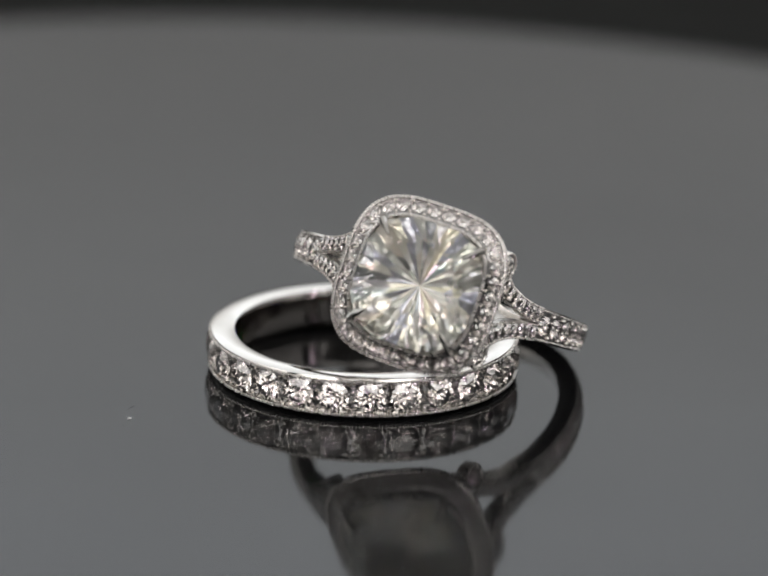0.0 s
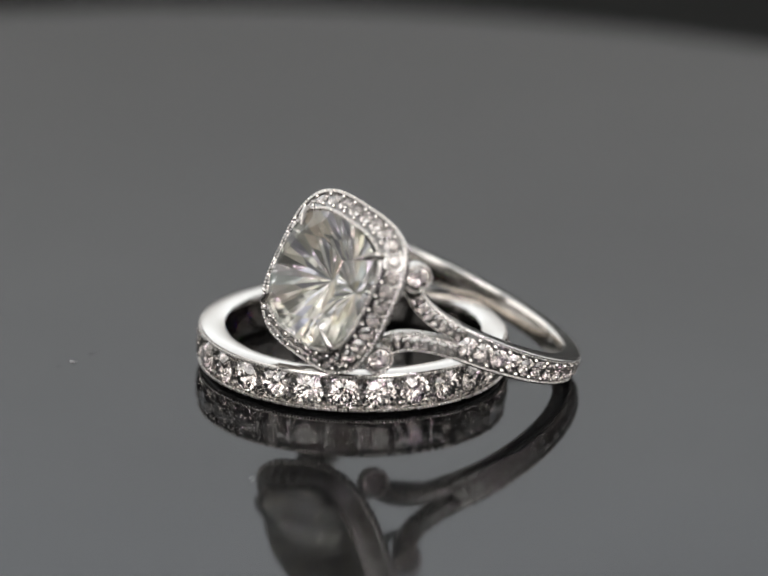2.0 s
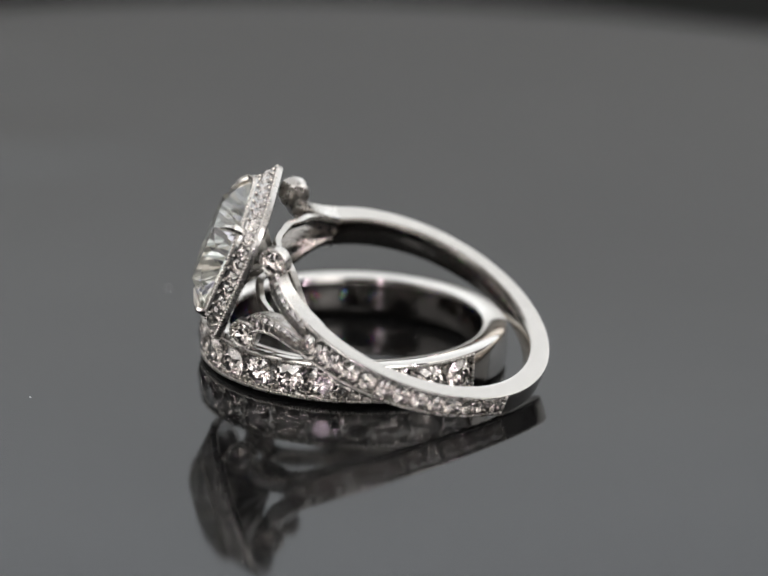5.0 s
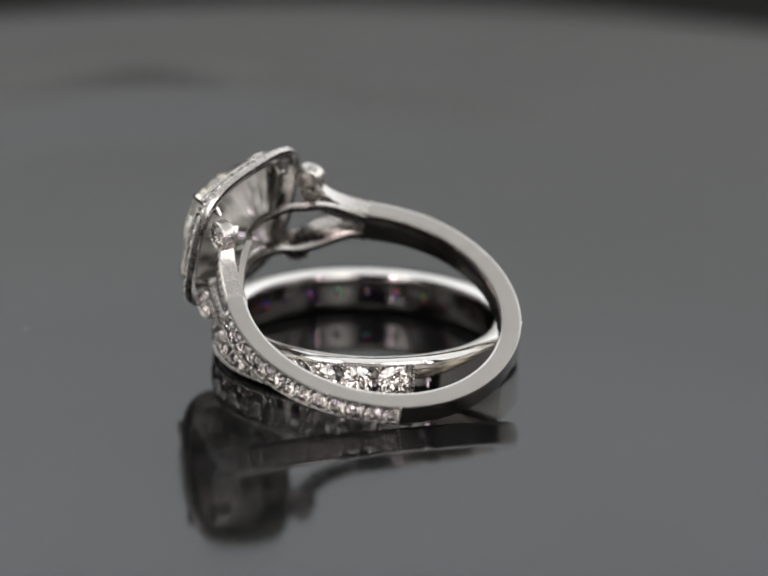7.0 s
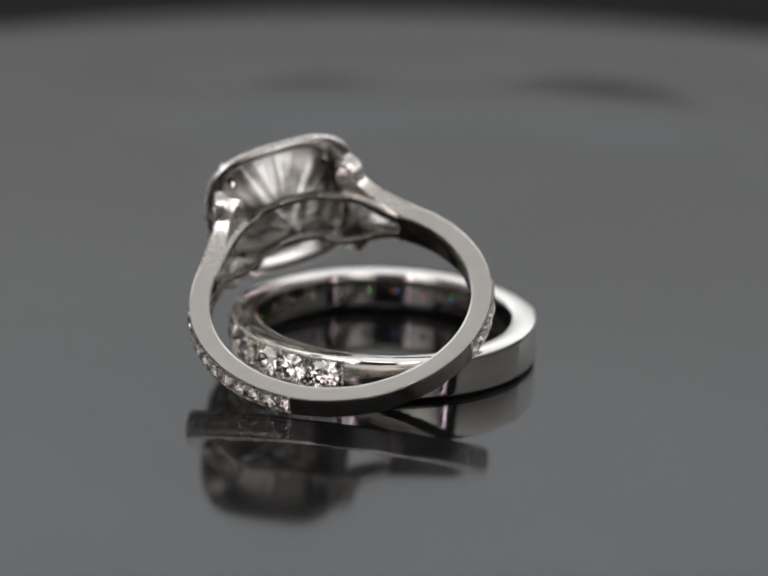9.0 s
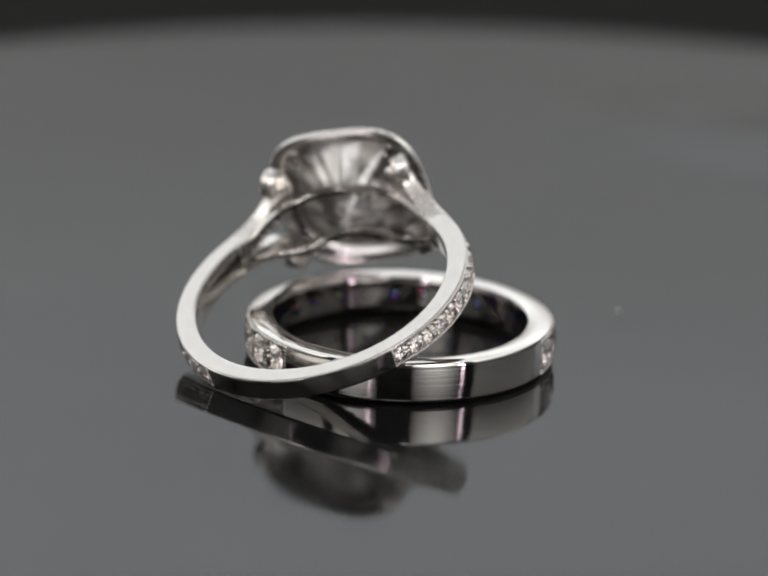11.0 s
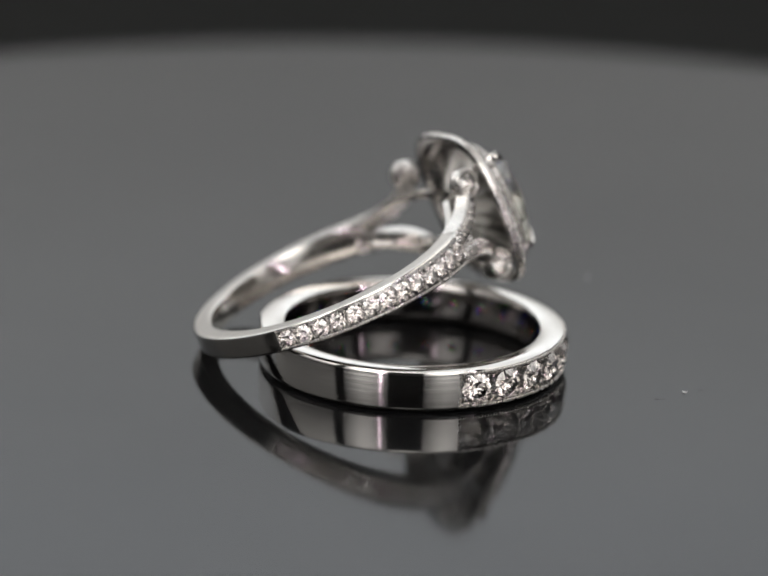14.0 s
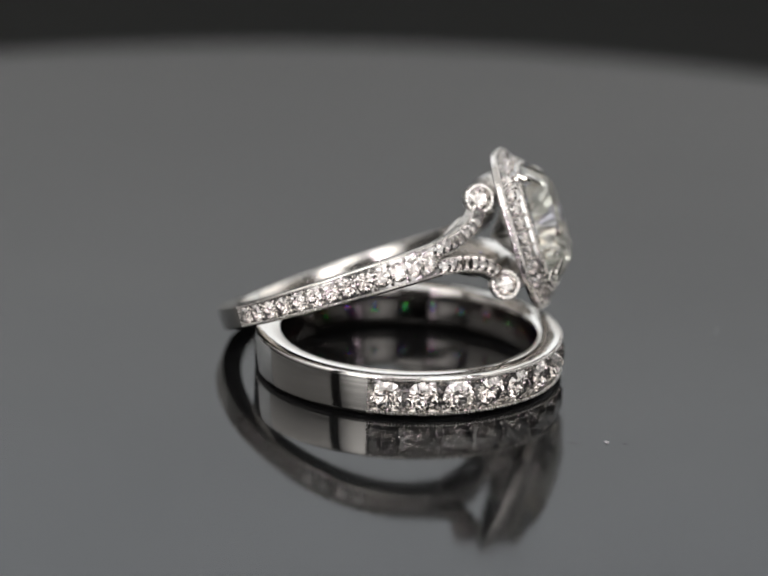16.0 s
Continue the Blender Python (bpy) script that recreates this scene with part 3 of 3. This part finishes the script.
    # a shell added over the clear lower facets, with reflections painted in grey
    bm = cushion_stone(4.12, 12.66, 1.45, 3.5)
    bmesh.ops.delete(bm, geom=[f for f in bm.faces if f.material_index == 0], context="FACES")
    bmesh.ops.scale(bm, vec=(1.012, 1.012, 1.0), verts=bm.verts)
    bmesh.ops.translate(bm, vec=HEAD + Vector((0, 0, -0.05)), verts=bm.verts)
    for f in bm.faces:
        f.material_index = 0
    part("underside_shell", bm, SKIN, ring, "grey shell with painted reflections over the large diamond's clear underside", smooth=False)
    for sx in (-1, 1):
        for sy in (-1, 1):
            bm = bmesh.new()
            pts = [(3.2, 3.15, 11.0), (3.38, 3.33, 11.5), (3.49, 3.45, 12.5), (3.43, 3.39, 12.97), (3.19, 3.15, 13.26), (2.9, 2.87, 13.48), (2.58, 2.55, 13.76)]
            tube(bm, [Vector((sx * x, sy * y, z)) + HEAD for x, y, z in pts], (0.28, 0.31, 0.31, 0.29, 0.25, 0.17, 0.06), 8)
            part("claw", bm, POLISHED, ring)
    return ring


# ---- lint on the plate ----
def lint(x, y, size, seed):
    rnd = random.Random(seed)
    bm = bmesh.new()
    pts = [Vector((size * (k - 1.5) * 0.6, size * rnd.uniform(-0.3, 0.3), size * (0.22 + rnd.uniform(0, 0.15)))) for k in range(4)]
    tube(bm, pts, [size * q for q in (0.14, 0.24, 0.22, 0.12)], 6)
    ob = tagged(new("lint_speck", finish("lint_speck", bm, DUST)), "tiny pale lint speck lying on the black plate", "lint", "lint on the plate")
    ob.matrix_basis = pose(x * MM, y * MM, PLATE_Z * MM, 0, 0, rnd.uniform(0, 360))
    return ob


def fibre(x, y, long, turn, seed):
    rnd = random.Random(seed)
    bm = bmesh.new()
    pts = [Vector((long * (k / 5 - 0.5), rnd.uniform(-0.05, 0.05), 0.016)) for k in range(6)]
    tube(bm, pts, [0.004, 0.008, 0.010, 0.009, 0.008, 0.003], 5)
    ob = tagged(new("lint_fibre", finish("lint_fibre", bm, BLACK_PLASTIC)), "fine dark fibre lying on the black plate", "lint", "lint on the plate")
    ob.matrix_basis = pose(x * MM, y * MM, PLATE_Z * MM, 0, 0, turn)
    return ob


plate = turntable()
band = wedding_band()
band.matrix_basis = Matrix.Translation(BAND_C * MM)
halo_ring = engagement_ring()
halo_ring.matrix_basis = Matrix.Translation(RING_C * MM) @ RING_AXES.to_4x4()
specks = [lint(-16.45, -13.03, 0.19, 1), lint(6.14, -24.3, 0.10, 2),
          fibre(-16.45, -10.79, 0.8, 243, 4), fibre(-16.78, -14.23, 0.45, 236, 5)]


def motions():
    times = [0.5 * k for k in range(33)]
    for thing in (plate, band, halo_ring, *specks):
        start = thing.matrix_basis.copy()
        walk(thing, [(t, pose(0, 0, 0, 0, 0, -TURN_RATE * t) @ start) for t in times])


motions()
